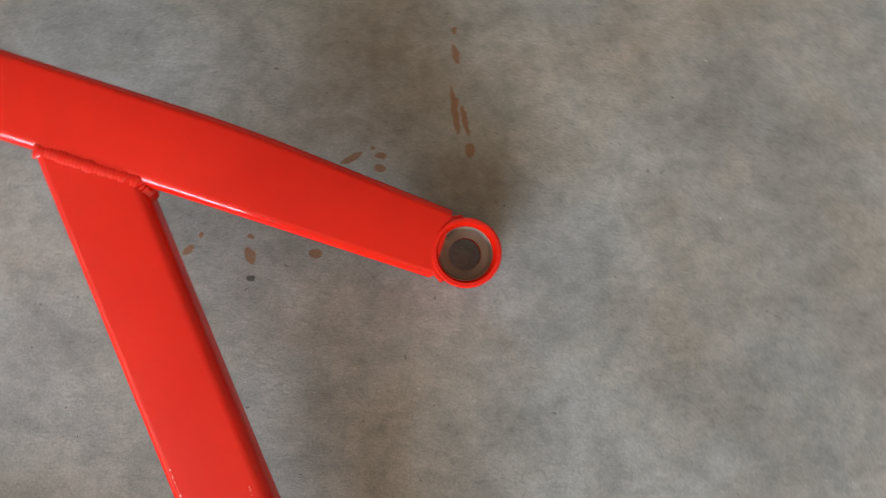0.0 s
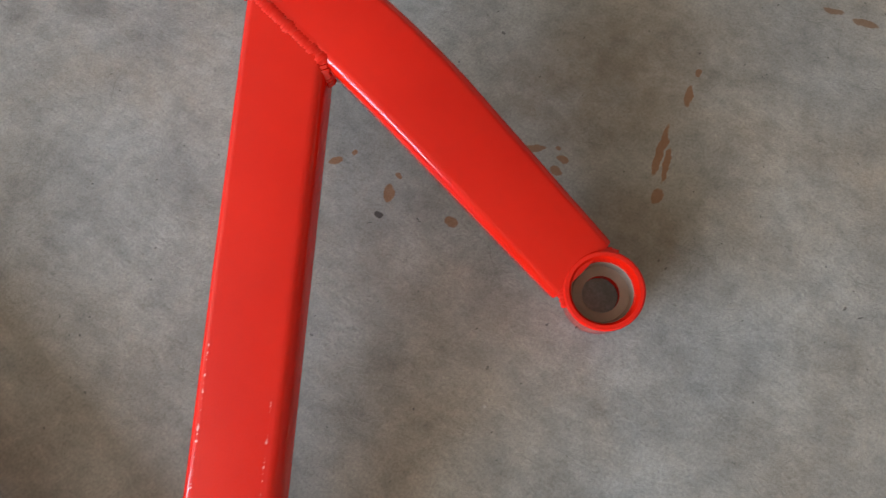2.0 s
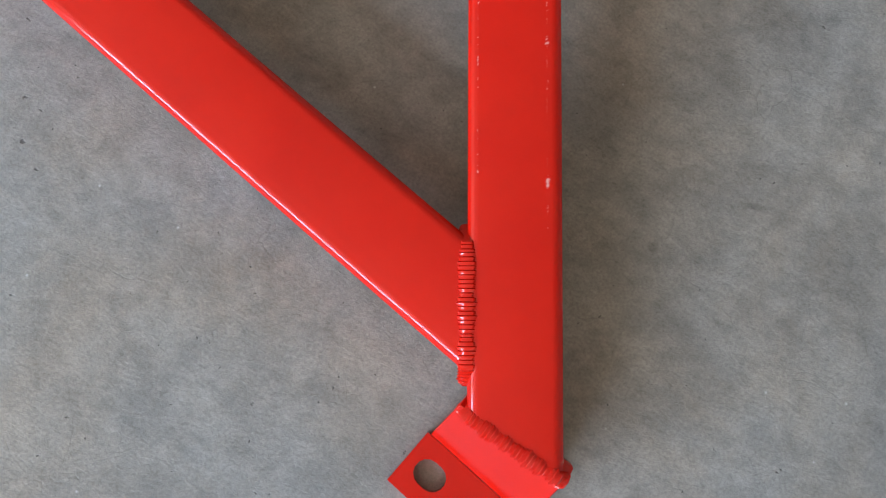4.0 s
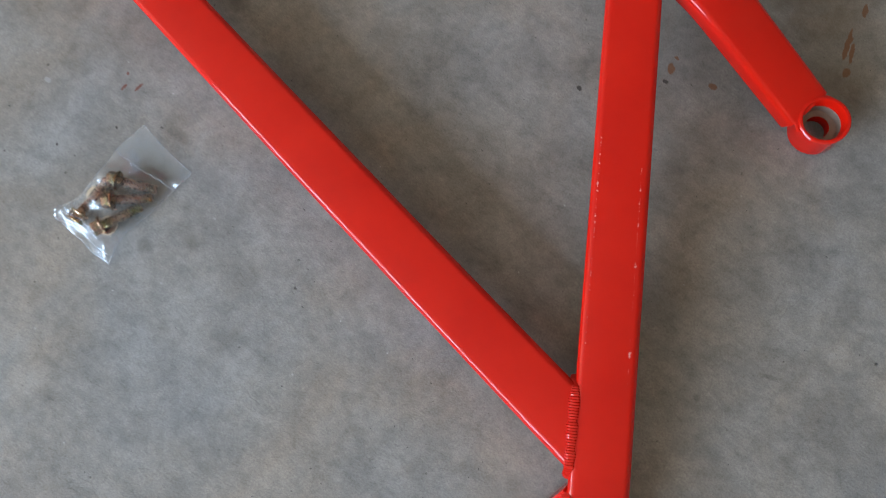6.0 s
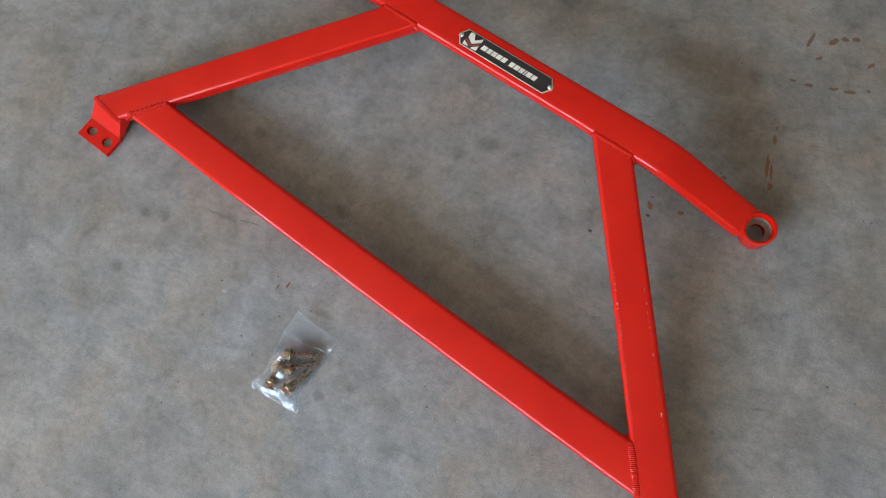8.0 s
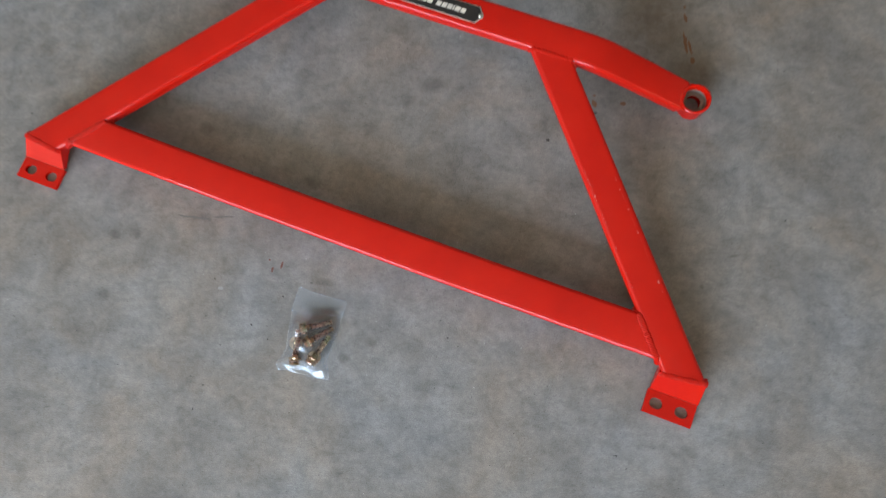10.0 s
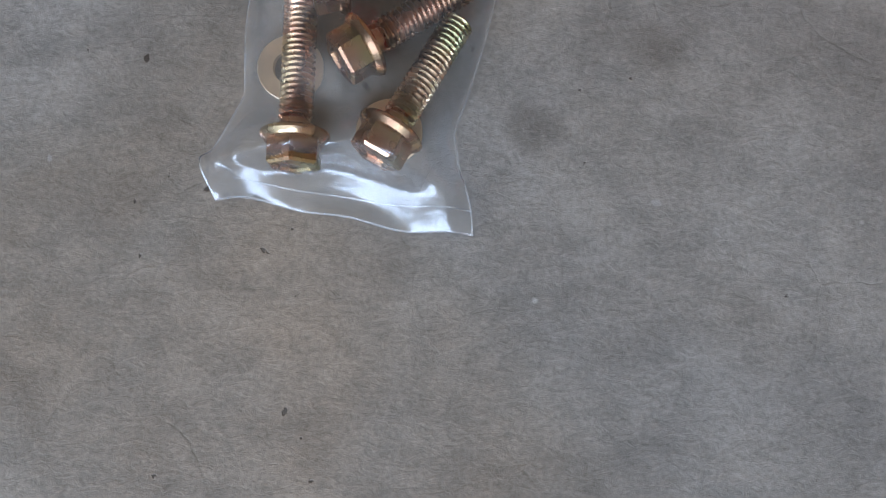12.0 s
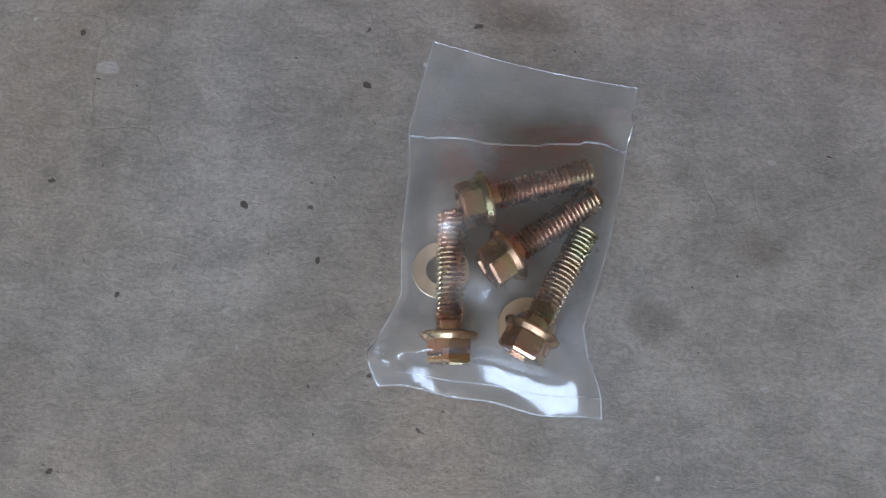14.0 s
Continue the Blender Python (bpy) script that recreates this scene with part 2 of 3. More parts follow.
def plain(name, col, rough, metal=0.0, scale=60.0, vary=0.18, bump=0.08):
    m = Mat(name)
    lo, hi = tuple(c * (1 - vary) for c in col), tuple(min(1, c * (1 + vary)) for c in col)
    m.set(Base_Color=m.ramp(m.noise(scale, 4), (0.3, lo), (0.7, hi)), Metallic=metal,
          Roughness=m.ramp(m.noise(scale * 2.3, 3), (0.3, max(0.03, rough - 0.07)), (0.7, rough + 0.07)))
    m.bump(m.noise(scale * 6, 3), bump, 0.0005)
    return m.m


def yellow_zinc():
    m = Mat("yellow_zinc_plating")
    cast = m.node("ShaderNodeObjectInfo").outputs["Random"]
    hue = m.math("ADD", m.noise(45, 2, 0.5, warp=0.3), m.math("MULTIPLY", m.math("SUBTRACT", cast, 0.5), 0.22))
    col = m.ramp(hue, (0.30, (0.33, 0.31, 0.16)), (0.42, (0.40, 0.26, 0.15)), (0.54, (0.42, 0.22, 0.14)), (0.66, (0.36, 0.29, 0.15)), (0.8, (0.42, 0.41, 0.24)))
    col = m.mix(0.12, col, m.ramp(m.noise(700, 3), (0.3, 0.3), (0.7, 0.55)), "OVERLAY")
    m.set(Base_Color=col, Metallic=1.0, Roughness=m.ramp(m.noise(200, 3), (0.3, 0.2), (0.7, 0.34)))
    return m.m


def film(name, haze):
    m = Mat(name)
    nt = m.nt
    nt.nodes.remove(m.p)
    out = nt.nodes["Material Output"]
    clear = m.node("ShaderNodeBsdfTransparent", Color=(0.985, 0.985, 0.985, 1))
    b = m.node("ShaderNodeBump", Height=m.math("ADD", m.noise(55, 3, 0.5, warp=0.8), m.math("MULTIPLY", m.noise(300, 2), 0.06)), Strength=0.22, Distance=0.003)
    gloss = m.node("ShaderNodeBsdfGlossy", Color=(0.95, 0.97, 1, 1), Roughness=0.20, Normal=b.outputs[0])
    milk = m.node("ShaderNodeBsdfDiffuse", Color=(0.72, 0.74, 0.76, 1))
    fres = m.node("ShaderNodeFresnel", IOR=1.5, Normal=b.outputs[0])
    a = m.node("ShaderNodeMixShader", Fac=m.ramp(m.noise(60, 4, 0.6, warp=1.2), (0.38, haze * 0.6), (0.72, haze * 2.2)))
    nt.links.new(clear.outputs[0], a.inputs[1])
    nt.links.new(milk.outputs[0], a.inputs[2])
    s = m.node("ShaderNodeMixShader", Fac=m.math("MULTIPLY", fres.outputs[0], 1.3, clamp=True))
    nt.links.new(a.outputs[0], s.inputs[1])
    nt.links.new(gloss.outputs[0], s.inputs[2])
    nt.links.new(s.outputs[0], out.inputs["Surface"])
    return m.m


CONCRETE = concrete()
RED = red_paint()
STEEL = plain("bare_machined_steel", (0.23, 0.165, 0.12), 0.55, 0.3)
BLACK = plain("black_plate_enamel", (0.018, 0.015, 0.013), 0.35)
SILVER = plain("brushed_aluminium", (0.66, 0.62, 0.58), 0.32, 0.9)
CHROME = plain("polished_rivet", (0.85, 0.85, 0.86), 0.12, 1.0)
CREAM = plain("cream_print", (0.62, 0.54, 0.44), 0.5)
MAROON = plain("maroon_print", (0.20, 0.035, 0.02), 0.5)
ZINC = yellow_zinc()
WASHER = plain("pale_zinc_washer", (0.72, 0.58, 0.40), 0.42, 0.8)
FILM = film("clear_plastic_film", 0.036)
SEAL = film("heat_sealed_film", 0.13)
# tan tones chosen so the unseen walls and ceiling bounce warm fill light
WALL = plain("warm_bounce_wall", (0.67, 0.53, 0.37), 0.8, 0.0, 3.0, 0.06)
CEILING = plain("warm_bounce_ceiling", (0.74, 0.61, 0.45), 0.85, 0.0, 3.0, 0.05)
DRIVE = plain("driveway_concrete", (0.30, 0.29, 0.28), 0.85, 0.0, 6.0, 0.15)


# ---- mesh helpers ----
def part(name, bm, material, parent=None, label="", smooth=True):
    """Links a bmesh as one mesh object under its parent."""
    bmesh.ops.recalc_face_normals(bm, faces=bm.faces)
    me = bpy.data.meshes.new(name)
    bm.to_mesh(me)
    bm.free()
    me.materials.append(material)
    if smooth:
        me.shade_smooth()
        me.set_sharp_from_angle(angle=radians(35))
    ob = new(name, me)
    if parent:
        ob.parent = parent
    if label:
        tagged(ob, label)
    return ob


def box(lo, hi, bevel=0.0, segments=2, bm=None):
    bm = bm or bmesh.new()
    made = bmesh.ops.create_cube(bm, size=1.0)["verts"]
    for v in made:
        v.co = Vector([lo[i] + (v.co[i] + 0.5) * (hi[i] - lo[i]) for i in range(3)])
    if bevel:
        bmesh.ops.bevel(bm, geom=list({e for v in made for e in v.link_edges}), offset=bevel, segments=segments, affect="EDGES", profile=0.5)
    return bm


def skin(bm, loops, closed=False, caps=False):
    """Faces between loops of the same number of places."""
    rows = [[bm.verts.new(p) for p in loop] for loop in loops]
    n = len(rows[0])
    pairs = list(zip(rows, rows[1:])) + ([(rows[-1], rows[0])] if closed else [])
    for a, b in pairs:
        for i in range(n):
            bm.faces.new((a[i], a[(i + 1) % n], b[(i + 1) % n], b[i]))
    if caps:
        bm.faces.new(rows[0])
        bm.faces.new(rows[-1])
    return rows


def section(w, t, r, steps=5):
    """A rounded rectangle in (across, up): up runs from 0 at the top face down to -t."""
    out = []
    for cx, cy, a0 in ((w / 2 - r, -r, 0), (-w / 2 + r, -r, 90), (-w / 2 + r, -t + r, 180), (w / 2 - r, -t + r, 270)):
        for i in range(steps + 1):
            a = radians(a0 + 90 * i / steps)
            out.append((cx + r * math.cos(a), cy + r * math.sin(a)))
    return out


def revolve(profile, segments=32, bm=None, at=(0, 0, 0), close=True):
    bm = bm or bmesh.new()
    loops = []
    for r, z in profile:
        loops.append([(at[0] + r * math.cos(2 * math.pi * i / segments), at[1] + r * math.sin(2 * math.pi * i / segments), at[2] + z) for i in range(segments)])
    skin(bm, loops, closed=close)
    return bm


def bead(points, radius, ripple, step=0.0024, squash=0.45):
    """A rippled weld bead along a line of places."""
    bm = bmesh.new()
    pts = [Vector(p) for p in points]
    dense = []
    for a, b in zip(pts, pts[1:]):
        n = max(2, int((b - a).length / (step / 4)))
        dense += [a.lerp(b, i / n) for i in range(n)]
    dense.append(pts[-1])
    loops, run = [], 0.0
    for i, p in enumerate(dense):
        ahead = (dense[min(i + 1, len(dense) - 1)] - dense[max(i - 1, 0)]).normalized()
        side = ahead.cross(Vector((0, 0, 1)))
        side = side.normalized() if side.length > 0.1 else Vector((1, 0, 0))
        up = side.cross(ahead)
        if i:
            run += (p - dense[i - 1]).length
        wave = (run / step) % 1.0
        r = radius * (1 - ripple * wave + 0.30 * noise.noise(p * 210)) * (0.45 if i in (0, len(dense) - 1) else 1)
        loops.append([p + side * (r * math.cos(a)) + up * (r * squash * math.sin(a)) for a in [2 * math.pi * k / 8 for k in range(8)]])
    skin(bm, loops, caps=True)
    return bm


# ---- the garage: floor, walls, ceiling, open door ----
def setting():
    bm = bmesh.new()
    bmesh.ops.create_grid(bm, x_segments=24, y_segments=24, size=0.5)
    for v in bm.verts:
        v.co = (v.co.x * 6.4, v.co.y * 8.4 + 0.20, 0)
    ext = bmesh.ops.extrude_face_region(bm, geom=bm.faces[:])
    for g in ext["geom"]:
        if isinstance(g, bmesh.types.BMVert):
            g.co.z = -0.12
    tagged(part("floor", bm, CONCRETE), "stained grey trowelled concrete garage floor", "floor", kind="structure")
    # walls and ceiling stay out of view, added to enclose and bounce light
    tagged(part("wall_east", box((3.2, DOOR_Y, -0.1), (3.35, 4.4, 2.6)), WALL), "unseen plain garage side wall, tan to bounce warm light", "wall", kind="structure")
    tagged(part("wall_west", box((-3.35, DOOR_Y, -0.1), (-3.2, 4.4, 2.6)), WALL), "unseen plain garage side wall, tan to bounce warm light", "wall", kind="structure")
    tagged(part("wall_north", box((-3.35, 4.4, -0.1), (3.35, 4.55, 2.6)), WALL), "unseen plain garage back wall, tan to bounce warm light", "wall", kind="structure")
    bm = box((-3.35, DOOR_Y - 0.15, 2.32), (3.35, DOOR_Y, 2.75))
    box((-3.35, DOOR_Y - 0.15, -0.1), (-2.9, DOOR_Y, 2.32), bm=bm)
    box((1.75, DOOR_Y - 0.15, -0.1), (3.35, DOOR_Y, 2.32), bm=bm)
    tagged(part("wall_south", bm, WALL), "garage front wall with open vehicle doorway", "wall", kind="structure")
    tagged(part("ceiling", box((-3.35, DOOR_Y, 2.6), (3.35, 4.55, 2.75)), CEILING), "unseen plain garage ceiling, tan to bounce warm light", "ceiling", kind="structure")
    bm = box((-200, -200, -0.3), (200, DOOR_Y - 0.155, -0.03))
    tagged(part("ground", bm, DRIVE), "pale concrete driveway outside the open door", "ground", kind="structure")


setting()

# ---- the tubular brace ----
def brace():
    root = new("suspension_brace")
    root.matrix_world = pose(0, 0, FRONT_Z, math.degrees(TILT))
    tagged(root, "red gloss-painted welded steel tube suspension brace on concrete", "car part")
    sec = section(W, T, R)
    # front tube, mitred against the side arms
    mid = FRONT_S
    bm = bmesh.new()
    loops = []
    for k in range(13):
        w = k / 6 - 1
        # pulled a little towards the front by its welds
        bow = -0.0028 * (1 - w * w)
        loops.append([(w * (ARM_X - LEAN * (mid + u) + 0.0075), mid + u + bow, v) for u, v in section(WF, T, R)])
    skin(bm, loops, caps=True)
    part("front_tube", bm, RED, root)
    wide = W * math.hypot(1, LEAN)
    for sgn in (1, -1):
        bm = bmesh.new()
        loops = []
        for end, skew in ((S_END, 0.009), (S_TOP + 0.0062, 0.0)):
            loop = []
            for u, v in sec:
                s = end + skew * (u / W + 0.5)
                loop.append((sgn * (ARM_X - LEAN * s + wide * (u / W + 0.5)), s, v))
            loops.append(loop)
        skin(bm, loops, caps=True)
        part("side_tube", bm, RED, root)
    # rear tube: straight in the middle, bent down to the two rings
    sc = S_TOP + W / 2
    end_x, end_z = RING_X - 0.0165, RING_Z - 0.003
    slope = math.atan2(-end_z, end_x - BEND_X)
    rad = 0.16
    half = rad * math.tan(slope / 2)
    line = []
    for i in range(9):
        a = slope * i / 8
        line.append((BEND_X - half + rad * math.sin(a), -rad * (1 - math.cos(a)), a))
    line.append((end_x, end_z, slope))
    right = line
    left = [(-x, z, -a) for x, z, a in reversed(line)]
    bm = bmesh.new()
    # the ends are pressed in a little to meet the rings
    loops = []
    for k, (x, z, a) in enumerate(left + right):
        pinch = 0.94 if k in (0, 2 * len(line) - 1) else 1.0
        loops.append([(x + math.sin(a) * v, sc + u * pinch - (1 - pinch) * 0.020, z + math.cos(a) * v) for u, v in sec])
    skin(bm, loops, caps=True)
    part("rear_tube", bm, RED, root)
    for sgn in (1, -1):
        ring(root, sgn)
        bracket(root, sgn)
        welds(root, sgn)
    badge(root, -0.0092, 0.3425)
    return root


def ring(root, sgn):
    ro, ri = 0.0238, 0.0196
    hgt = 0.0362
    prof = [(ro - 0.0012, 0), (ro, -0.0012), (ro, -hgt + 0.0012), (ro - 0.0012, -hgt), (0.0115, -hgt), (0.0115, -0.024), (0.0125, -0.0225), (0.0170, -0.0222), (ri - 0.0012, -0.0205), (ri - 0.0006, -0.0025), (ri + 0.0008, 0)]
    ob = part("mount_ring", revolve(prof, 48, at=(sgn * RING_X, RING_S, RING_Z)), RED, root)
    bare = [(0.0114, -0.0215), (0.0170, -0.0214), (0.0181, -0.0196), (0.0184, -0.0130), (0.0189, -0.0130), (0.0189, -0.0224), (0.0114, -0.0224)]
    part("bushing_seat", revolve(bare, 48, at=(sgn * RING_X, RING_S, RING_Z)), STEEL, ob, "bare machined steel seat")


def slot_outline(cx, cy, rx, ry, flat, n=8):
    """A slot with its long way along x, as a loop of 2n places."""
    out = []
    for side in (1, -1):
        for i in range(n):
            a = radians(-90 + 180 * i / (n - 1))
            out.append((cx + side * (flat + rx * math.cos(a)), cy + side * ry * math.sin(a)))
    return out


def bracket(root, sgn):
    """A bent plate: a sloping face under the tube's end and a flat foot with two slots."""
    x0 = ARM_X - LEAN * S_END
    x1 = x0 + W * math.hypot(1, LEAN)
    thick = 0.006

    def to_local(y, z):
        z = z - FRONT_Z
        return (y * math.cos(TILT) + z * math.sin(TILT), -y * math.sin(TILT) + z * math.cos(TILT))

    yb, ye = -0.0968, -0.1318
    top_s, top_z = S_END + 0.002, -0.004
    bs, bz = to_local(yb, thick + 0.0005)
    b2s, b2z = to_local(yb + 0.003, 0.0005)
    # sloping face
    bm = bmesh.new()
    loops = []
    for x, low, k in ((x0 - 0.0070, x0 - 0.0065, 0.0), (x1 - 0.0070, x1 - 0.0030, 0.008)):
        loops.append([(sgn * x, top_s + k, top_z), (sgn * low, bs, bz), (sgn * low, b2s + 0.002, b2z), (sgn * x, top_s + k + 0.007, top_z - 0.020), (sgn * x, top_s + k + 0.007, top_z - 0.006)])
    skin(bm, loops, caps=True)
    bmesh.ops.bevel(bm, geom=bm.edges[:], offset=0.0006, segments=1, affect="EDGES")
    arm = part("bracket", bm, RED, root)
    # flat foot with two slots, built level and set into the tilted frame
    bm = bmesh.new()
    xa, xb = x0 - 0.0085, x1 - 0.0040
    cx = [0.5112, 0.5491]
    hy = -0.1142

    def place(x, y, z):
        s, zl = to_local(y, z)
        return (sgn * x, s, zl)

    zt, zb = thick + 0.0005, 0.0005
    edges = []
    for loop in ([(xa, ye), (xb, ye), (xb, yb), (xa, yb)], *(slot_outline(c, hy, 0.0078, 0.0078, 0.0022) for c in cx)):
        vs = [bm.verts.new(place(x, y, zt)) for x, y in loop]
        edges += [bm.edges.new((vs[k], vs[(k + 1) % len(vs)])) for k in range(len(vs))]
    bmesh.ops.triangle_fill(bm, use_beauty=True, use_dissolve=False, edges=edges)
    down = Vector(place(0, 0, zb)) - Vector(place(0, 0, zt))
    ext = bmesh.ops.extrude_face_region(bm, geom=bm.faces[:], use_keep_orig=True)
    for g in ext["geom"]:
        if isinstance(g, bmesh.types.BMVert):
            g.co += down
    part("mounting_foot", bm, RED, arm)


def welds(root, sgn):
    a, top = ARM_X, FRONT_S + WF / 2
    flip = lambda pts: [(sgn * x, s, z) for x, s, z in pts]
    part("weld_bead", bead(flip([(a - LEAN * (top + 0.005), top + 0.005, -0.013), (a - LEAN * (top - 0.003), top - 0.003, -0.0008), (a - LEAN * FRONT_S, FRONT_S, -0.0002), (a - LEAN * (top - WF + 0.003), top - WF + 0.003, -0.0006), (a - LEAN * (top - WF - 0.005), top - WF - 0.005, -0.009)]), 0.0056, 0.26), RED, root)
    x0 = a - LEAN * S_END
    x1 = x0 + W * math.hypot(1, LEAN)
    part("weld_bead", bead(flip([(x0 - 0.006, S_END + 0.001, -0.010), (x0 + 0.001, S_END + 0.001, -0.0012), ((x0 + x1) / 2 - 0.004, S_END + 0.0045, -0.0006), (x1 - 0.012, S_END + 0.008, -0.0012), (x1 - 0.006, S_END + 0.009, -0.010)]), 0.0052, 0.28), RED, root)
    t0 = a - LEAN * S_TOP
    t1 = t0 + W * math.hypot(1, LEAN)
    part("weld_bead", bead(flip([(t0 - 0.002, S_TOP - 0.001, -0.010), (t0 + 0.004, S_TOP + 0.001, -0.0008), ((t0 + t1) / 2, S_TOP + 0.001, -0.0004), (t1 - 0.003, S_TOP + 0.001, -0.0012), (t1 + 0.006, S_TOP - 0.001, -0.010)]), 0.0046, 0.22, squash=0.32), RED, root)
    part("weld_bead", bead(flip([(t1 - 0.004, S_TOP - 0.0005, -0.0035), (t1 + 0.002, S_TOP - 0.0035, -0.006), (t1 + 0.0035, S_TOP - 0.0045, -0.014)]), 0.0052, 0.32, squash=0.8), RED, root)
    # round the tube's end at the ring
    pts = []
    for i in range(13):
        ang = radians(180 - 68 + 136 * i / 12)
        pts.append((RING_X + 0.0242 * math.cos(ang), RING_S + 0.0242 * math.sin(ang), RING_Z - 0.001 - 0.004 * abs(i - 6) / 6))
    part("weld_bead", bead(flip(pts), 0.0030, 0.25), RED, root)


def badge(root, bx, s):
    """A small riveted name plate: its print is drawn as plain blocks."""
    L, H = 0.0760, 0.0136
    top = 0.0011

    def outline(k, z):
        half, hh = L - k, H - k
        pts = [(-half, -hh), (half, -hh)]
        # scalloped ends with a round ear for the rivet
        for i in range(9):
            a = radians(-62 + 124 * i / 8)
            pts.append((half + 0.0035 + (0.0058 - k) * math.cos(a), (0.0058 - k) * math.sin(a)))
        pts += [(half, hh), (-half, hh)]
        for i in range(9):
            a = radians(118 + 124 * i / 8)
            pts.append((-half - 0.0035 + (0.0058 - k) * math.cos(a), (0.0058 - k) * math.sin(a)))
        return [(bx + x, s + y, z) for x, y in pts]

    bm = bmesh.new()
    skin(bm, [outline(0, -0.0002), outline(0, top - 0.0002), outline(0.0004, top)], caps=True)
    plate = part("name_plate", bm, SILVER, root, "black name plate with a silver rim, cream print and two rivets")
    bm = bmesh.new()
    skin(bm, [outline(0.0011, top - 0.0002), outline(0.0012, top + 0.0003)], caps=True)
    part("black_field", bm, BLACK, plate)
    for x in (-L - 0.0040, L + 0.0040):
        bm = revolve([(0.0030, top), (0.0030, top + 0.0006), (0.0022, top + 0.0015), (0.0008, top + 0.0019), (0.0001, top + 0.002)], 16, at=(bx + x, s, 0), close=False)
        part("rivet", bm, CHROME, plate)
    z0, z1 = top + 0.0003, top + 0.0006

    def flat(poly, mat, name):
        b = bmesh.new()
        skin(b, [[(bx + x, s + y, z0) for x, y in poly], [(bx + x, s + y, z1) for x, y in poly]], caps=True)
        part(name, b, mat, plate, smooth=False)

    # emblem: plain chevrons
    ex = -0.060
    flat([(ex - 0.010, 0.0110), (ex - 0.003, 0.0110), (ex + 0.002, 0.002), (ex + 0.013, 0.0105), (ex + 0.013, 0.0045), (ex + 0.001, -0.0045), (ex - 0.010, 0.002)], CREAM, "emblem")
    flat([(ex - 0.011, 0.0005), (ex + 0.001, -0.0062), (ex + 0.013, 0.002), (ex + 0.013, -0.001), (ex + 0.001, -0.0092), (ex - 0.011, -0.003)], MAROON, "emblem")
    flat([(ex + 0.004, -0.0085), (ex + 0.013, -0.0025), (ex + 0.013, -0.0105), (ex + 0.003, -0.0112)], CREAM, "emblem")
    flat([(ex - 0.012, -0.0045), (ex - 0.001, -0.0105), (ex - 0.012, -0.0112)], CREAM, "emblem")
    # print: plain slanted blocks, two groups
    x = -0.042
    for w in (0.0105, 0.0082, 0.0088, 0.0092, 0.0092, 0.0, 0.0090, 0.0092, 0.0086, 0.0036, 0.0095, 0.0088):
        if w == 0.0:
            x += 0.0052
            continue
        g = w - 0.0016
        y0, y1 = -0.0042, 0.0034
        k0, k1 = y0 * 0.22, y1 * 0.22
        flat([(x + k0, y0), (x + g + k0, y0), (x + g + k1, y1), (x + k1, y1)], CREAM, "print_block")
        x += w


brace()


# ---- hardware bag: four flange bolts, two washers, clear film ----
def bolt(under, tip, spin):
    """A flange bolt from the underside of its head to its tip."""
    a, b = Vector(under), Vector(tip)
    root = new("flange_bolt")
    axis = (b - a).normalized()
    root.matrix_world = Matrix.Translation(a) @ axis.to_track_quat("Z", "Y").to_matrix().to_4x4() @ pose(0, 0, 0, 0, 0, spin)
    tagged(root, "yellow zinc-plated hex flange bolt inside the clear bag", "bolt", group="bolts in the bag")
    length = (b - a).length
    n, pitch = int((length - 0.004) / 0.00175), 0.00175
    prof = [(0.00005, 0.0), (0.0046, 0.0), (0.0046, 0.0035)]
    for i in range(n):
        z = 0.0038 + i * pitch
        prof += [(0.0042, z), (0.0051, z + 0.0008), (0.0051, z + 0.0010)]
    prof += [(0.0040, length - 0.0004), (0.0034, length), (0.00005, length)]
    part("shank", revolve(prof, 28, close=False), ZINC, root)
    bm = revolve([(0.00005, 0.0), (0.0098, 0.0), (0.0103, -0.0005), (0.0102, -0.0013), (0.0088, -0.0028), (0.0070, -0.0030)], 40, close=False)
    part("flange", bm, ZINC, root)
    bm = bmesh.new()
    hexa = lambda r, z: [(r * math.cos(radians(60 * i)), r * math.sin(radians(60 * i)), z) for i in range(6)]
    skin(bm, [hexa(0.0083, -0.002), hexa(0.0083, -0.0096), hexa(0.0074, -0.0104), hexa(0.0052, -0.0104), hexa(0.0046, -0.0096)], caps=True)
    part("hex_head", bm, ZINC, root, smooth=False)
    return root


def washer(place, tilt):
    ob = part("washer", revolve([(0.0052, 0.0), (0.0100, 0.0), (0.0102, 0.0004), (0.0102, 0.0016), (0.0100, 0.0019), (0.0054, 0.0019), (0.0052, 0.0016)], 40), WASHER)
    ob.matrix_world = pose(*place, *tilt)
    tagged(ob, "pale zinc flat steel washer inside the clear bag", "washer", group="washers in the bag")


BOLTS = [((-0.0150, -0.1935, 0.0112), (0.0172, -0.1715, 0.0062), 12), ((-0.0018, -0.2098, 0.0112), (0.0215, -0.1795, 0.0060), 28),
         ((0.0130, -0.2325, 0.0118), (0.0215, -0.1930, 0.0064), 4), ((-0.0138, -0.2420, 0.0108), (-0.0262, -0.2005, 0.0078), 30)]
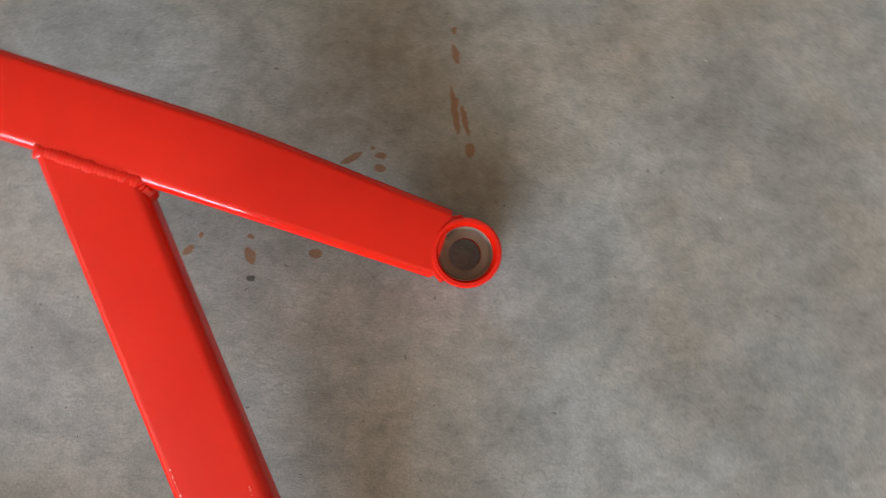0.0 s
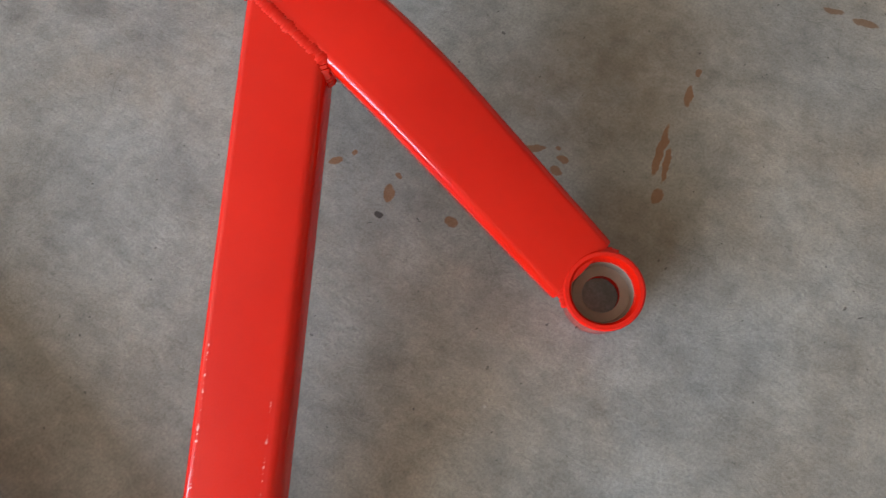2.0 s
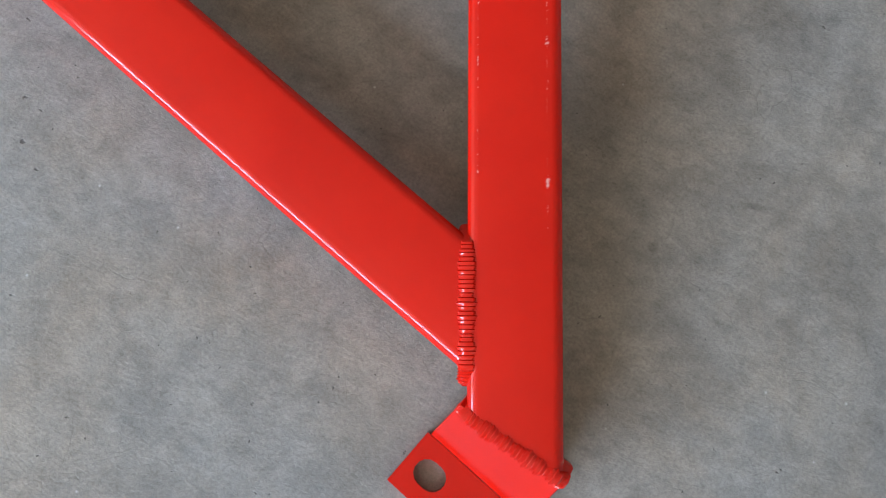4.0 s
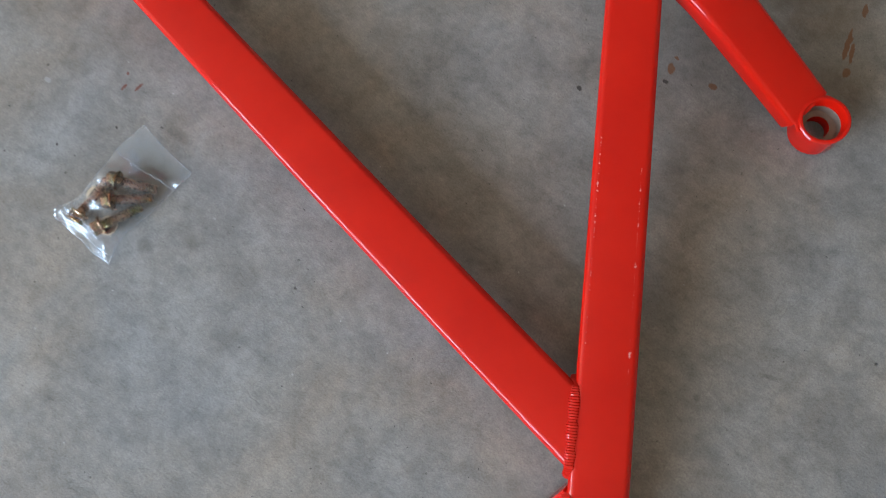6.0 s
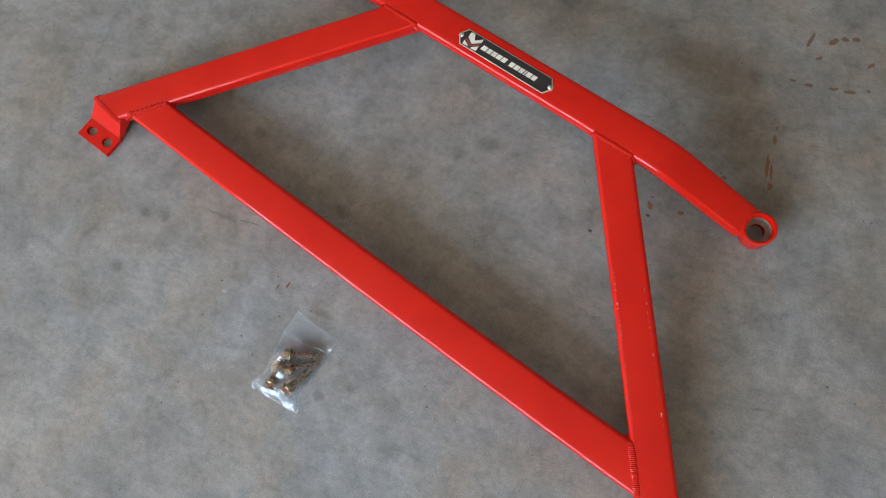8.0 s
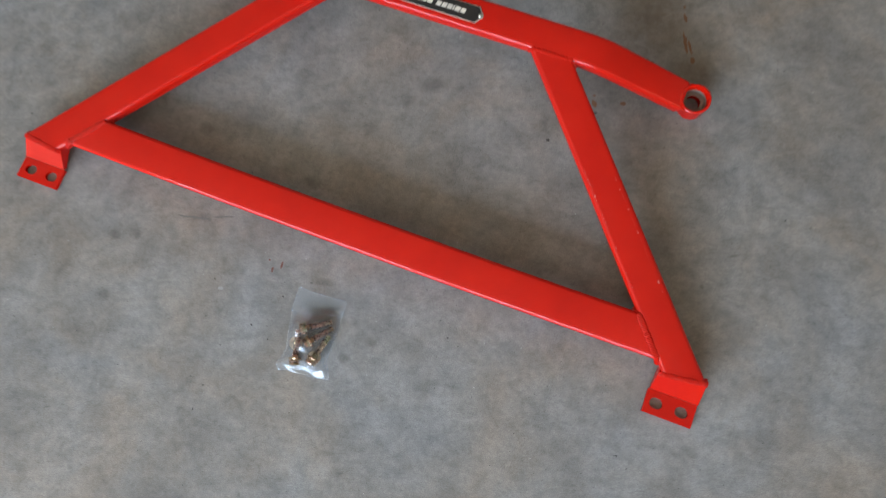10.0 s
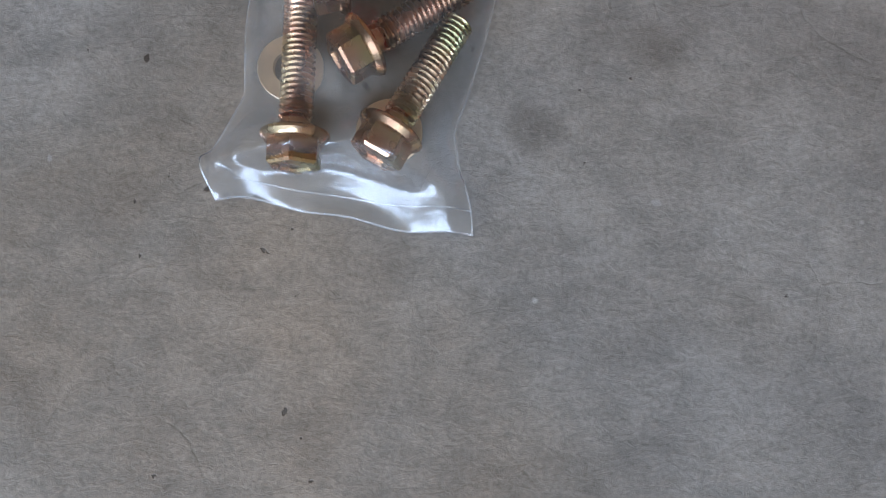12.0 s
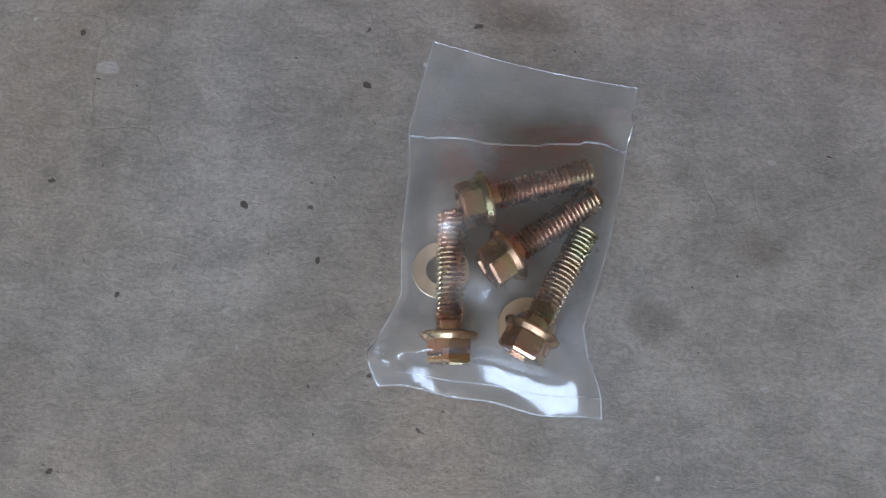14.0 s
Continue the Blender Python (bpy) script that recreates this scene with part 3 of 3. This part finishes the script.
# along the bag from its open end: how far, left edge, right edge
BAG_ROWS = [(0.00, -0.0530, -0.1378, 0.0252, -0.1338), (0.25, -0.0512, -0.1742, 0.0278, -0.1582), (0.35, -0.0462, -0.1888, 0.0292, -0.1708), (0.53, -0.0410, -0.2140, 0.0308, -0.1922),
            (0.68, -0.0345, -0.2338, 0.0310, -0.2128), (0.77, -0.0366, -0.2455, 0.0302, -0.2258), (0.87, -0.0392, -0.2566, 0.0358, -0.2375), (0.94, -0.0362, -0.2622, 0.0420, -0.2472), (1.00, -0.0322, -0.2680, 0.0450, -0.2552)]


def soften(z, rounds):
    """Smooths a grid of heights, its rim left as it is."""
    for _ in range(rounds):
        z[1:-1, 1:-1] = (z[1:-1, 1:-1] * 2 + z[:-2, 1:-1] + z[2:, 1:-1] + z[1:-1, :-2] + z[1:-1, 2:]) / 6
    return z


def sheet(bm, x, y, z):
    rows = [[bm.verts.new((x[j, i], y[j, i], z[j, i])) for i in range(x.shape[1])] for j in range(x.shape[0])]
    for a, b in zip(rows, rows[1:]):
        for i in range(len(a) - 1):
            bm.faces.new((a[i], a[i + 1], b[i + 1], b[i]))
    return rows


def hose(path, radius, squash=0.7):
    """A fine round bead along a line of places."""
    bm = bmesh.new()
    loops = []
    for k, q in enumerate(path):
        along = path[min(k + 1, len(path) - 1)] - path[max(k - 1, 0)]
        side = Vector((along.y, -along.x, 0)).normalized()
        loops.append([q + side * (radius * math.cos(a)) + Vector((0, 0, radius * squash * math.sin(a))) for a in (0.0, 1.05, 2.09, 3.14, 4.19, 5.24)])
    skin(bm, loops, caps=True)
    return bm


def bag():
    for u, tip, spin in BOLTS:
        bolt(u, tip, spin)
    washer((-0.0238, -0.2212, 0.0012), (3, 2, 0))
    washer((0.0112, -0.2312, 0.0012), (0, -2, 0))
    root = new("hardware_bag")
    tagged(root, "clear crumpled plastic bag holding bolts and washers on concrete", "bag")
    nu, nv = 72, 112
    v, u = np.meshgrid(np.linspace(0, 1, nv + 1), np.linspace(0, 1, nu + 1), indexing="ij")
    at = [r[0] for r in BAG_ROWS]
    lx, ly, rx, ry = (np.interp(v, at, [r[k] for r in BAG_ROWS]) for k in (1, 2, 3, 4))
    lx, ly, rx, ry = (soften(np.pad(q, 1, mode="edge"), 6)[1:-1, 1:-1] for q in (lx, ly, rx, ry))
    x, y = lx + (rx - lx) * u, ly + (ry - ly) * u
    # the lower end waves in and out
    low = np.clip((v - 0.86) / 0.14, 0, 1)
    y += low * (0.0022 * np.sin(u * 5.2 + 0.3) * (1 - u) + 0.0007 * np.sin(u * 15))
    y -= 0.0016 * np.sin(np.pi * u) * np.clip(1 - v * 6, 0, 1)
    # the film lies over the bolts and falls away between them
    z = np.full_like(x, 0.0022)
    for under, tip, _ in BOLTS:
        a, b = Vector(under), Vector(tip)
        a = a - (b - a).normalized() * 0.010
        dx, dy = b.x - a.x, b.y - a.y
        k = np.clip(((x - a.x) * dx + (y - a.y) * dy) / (dx * dx + dy * dy), 0, 1)
        off = np.hypot(x - a.x - k * dx, y - a.y - k * dy)
        top = a.z + (b.z - a.z) * k + np.where(k < 0.26, 0.0112, 0.0064)
        z = np.maximum(z, top - np.maximum(0, off - 0.0045) * 0.72)
    z *= np.clip(np.minimum(u, 1 - u) * 9, 0.12, 1) * np.clip((1 - v) * 14, 0.1, 1)
    z = soften(z, 10)
    rough = np.array([[noise.noise(Vector((p * 55, q * 55, 3.0))) + 0.45 * noise.noise(Vector((p * 150, q * 150, 5.0))) for p, q in zip(rp, rq)] for rp, rq in zip(x, y)])
    z += 0.0009 * rough
    # the fold line: film dips into it, with a lifted, creased flap at one corner
    line = 0.252 + 0.012 * np.sin(u * 4.5)
    z += 0.0036 * np.exp(-((v - line + 0.020) / 0.022) ** 2) * 0.40 * np.clip((0.95 - u) * 3, 0, 1)
    z += 0.0066 * np.exp(-((v - 0.170) / 0.056) ** 2) * np.exp(-((u - 0.97) / 0.10) ** 2)
    z += 0.0022 * np.exp(-((v - line - 0.030) / 0.012) ** 2) * np.exp(-((u - 0.12) / 0.16) ** 2)
    z += 0.0018 * np.exp(-((v - line - 0.022) / 0.007) ** 2) * np.exp(-((u - 0.84) / 0.10) ** 2)
    # the bottom gusset: a ridge from side to side, then a slope to the welded end
    crest = 0.875 + 0.055 * np.clip(u - 0.62, 0, 1) + 0.012 * np.sin(u * 9)
    back = np.exp(-(np.clip(crest - v, 0, 1) / 0.030) ** 2)
    ridge = 0.0098 + 0.0018 * np.sin(u * 7.0 + 0.8)
    slope = 0.064 + 0.024 * u + 0.005 * np.sin(u * 13 + 1.0)
    gusset = np.where(v < crest, ridge * back, np.maximum(0.0012, ridge - (v - crest) * slope)) * np.clip(np.minimum(u, 1 - u) * 14, 0.45, 1)
    z = np.where(v > crest, gusset + 0.0010, np.maximum(z, gusset + 0.0010))
    z = soften(z, 5) + 0.0004 * low * rough
    z += 0.0050 * np.exp(-((u - 0.04) / 0.10) ** 2) * np.exp(-((v - 0.915) / 0.050) ** 2)
    z = np.maximum(z, 0.0022)
    under_z = 0.0006 + 0.0004 * (1 + rough * 0.5) + 0.0009 * low
    under_z = np.clip(under_z, 0.0003, 0.0019)
    for name, height in (("upper_film", z), ("lower_film", under_z)):
        bm = bmesh.new()
        sheet(bm, x, y, height)
        ob = part(name, bm, FILM, root)
        ob.data.shade_smooth()
        ob.visible_shadow = False
    place = lambda j, i, lift=0.0: Vector((x[j, i], y[j, i], z[j, i] + lift))
    for path, radius in (([place(j, 0) for j in range(nv + 1)], 0.00022), ([place(j, nu) for j in range(nv + 1)], 0.00022), ([place(nv, i) for i in range(nu + 1)], 0.00026), ([place(0, i) for i in range(nu + 1)], 0.00016),
                         ([place(106, i, 0.0001) for i in range(8, nu + 1)], 0.00022)):
        part("sealed_edge", hose(path, radius), SEAL, root, "milky heat-sealed edge").visible_shadow = False
    # a milky bead added along the flap's fold to mark its pale crease
    fold_path = [place(min(nv, int(round((0.268 + 0.012 * math.sin(i / nu * 4.5)) * nv))), i, 0.0002) for i in range(nu + 1)]
    part("zip_line", hose(fold_path, 0.00035), SEAL, root, "milky crease where the top flap folds").visible_shadow = False


bag()
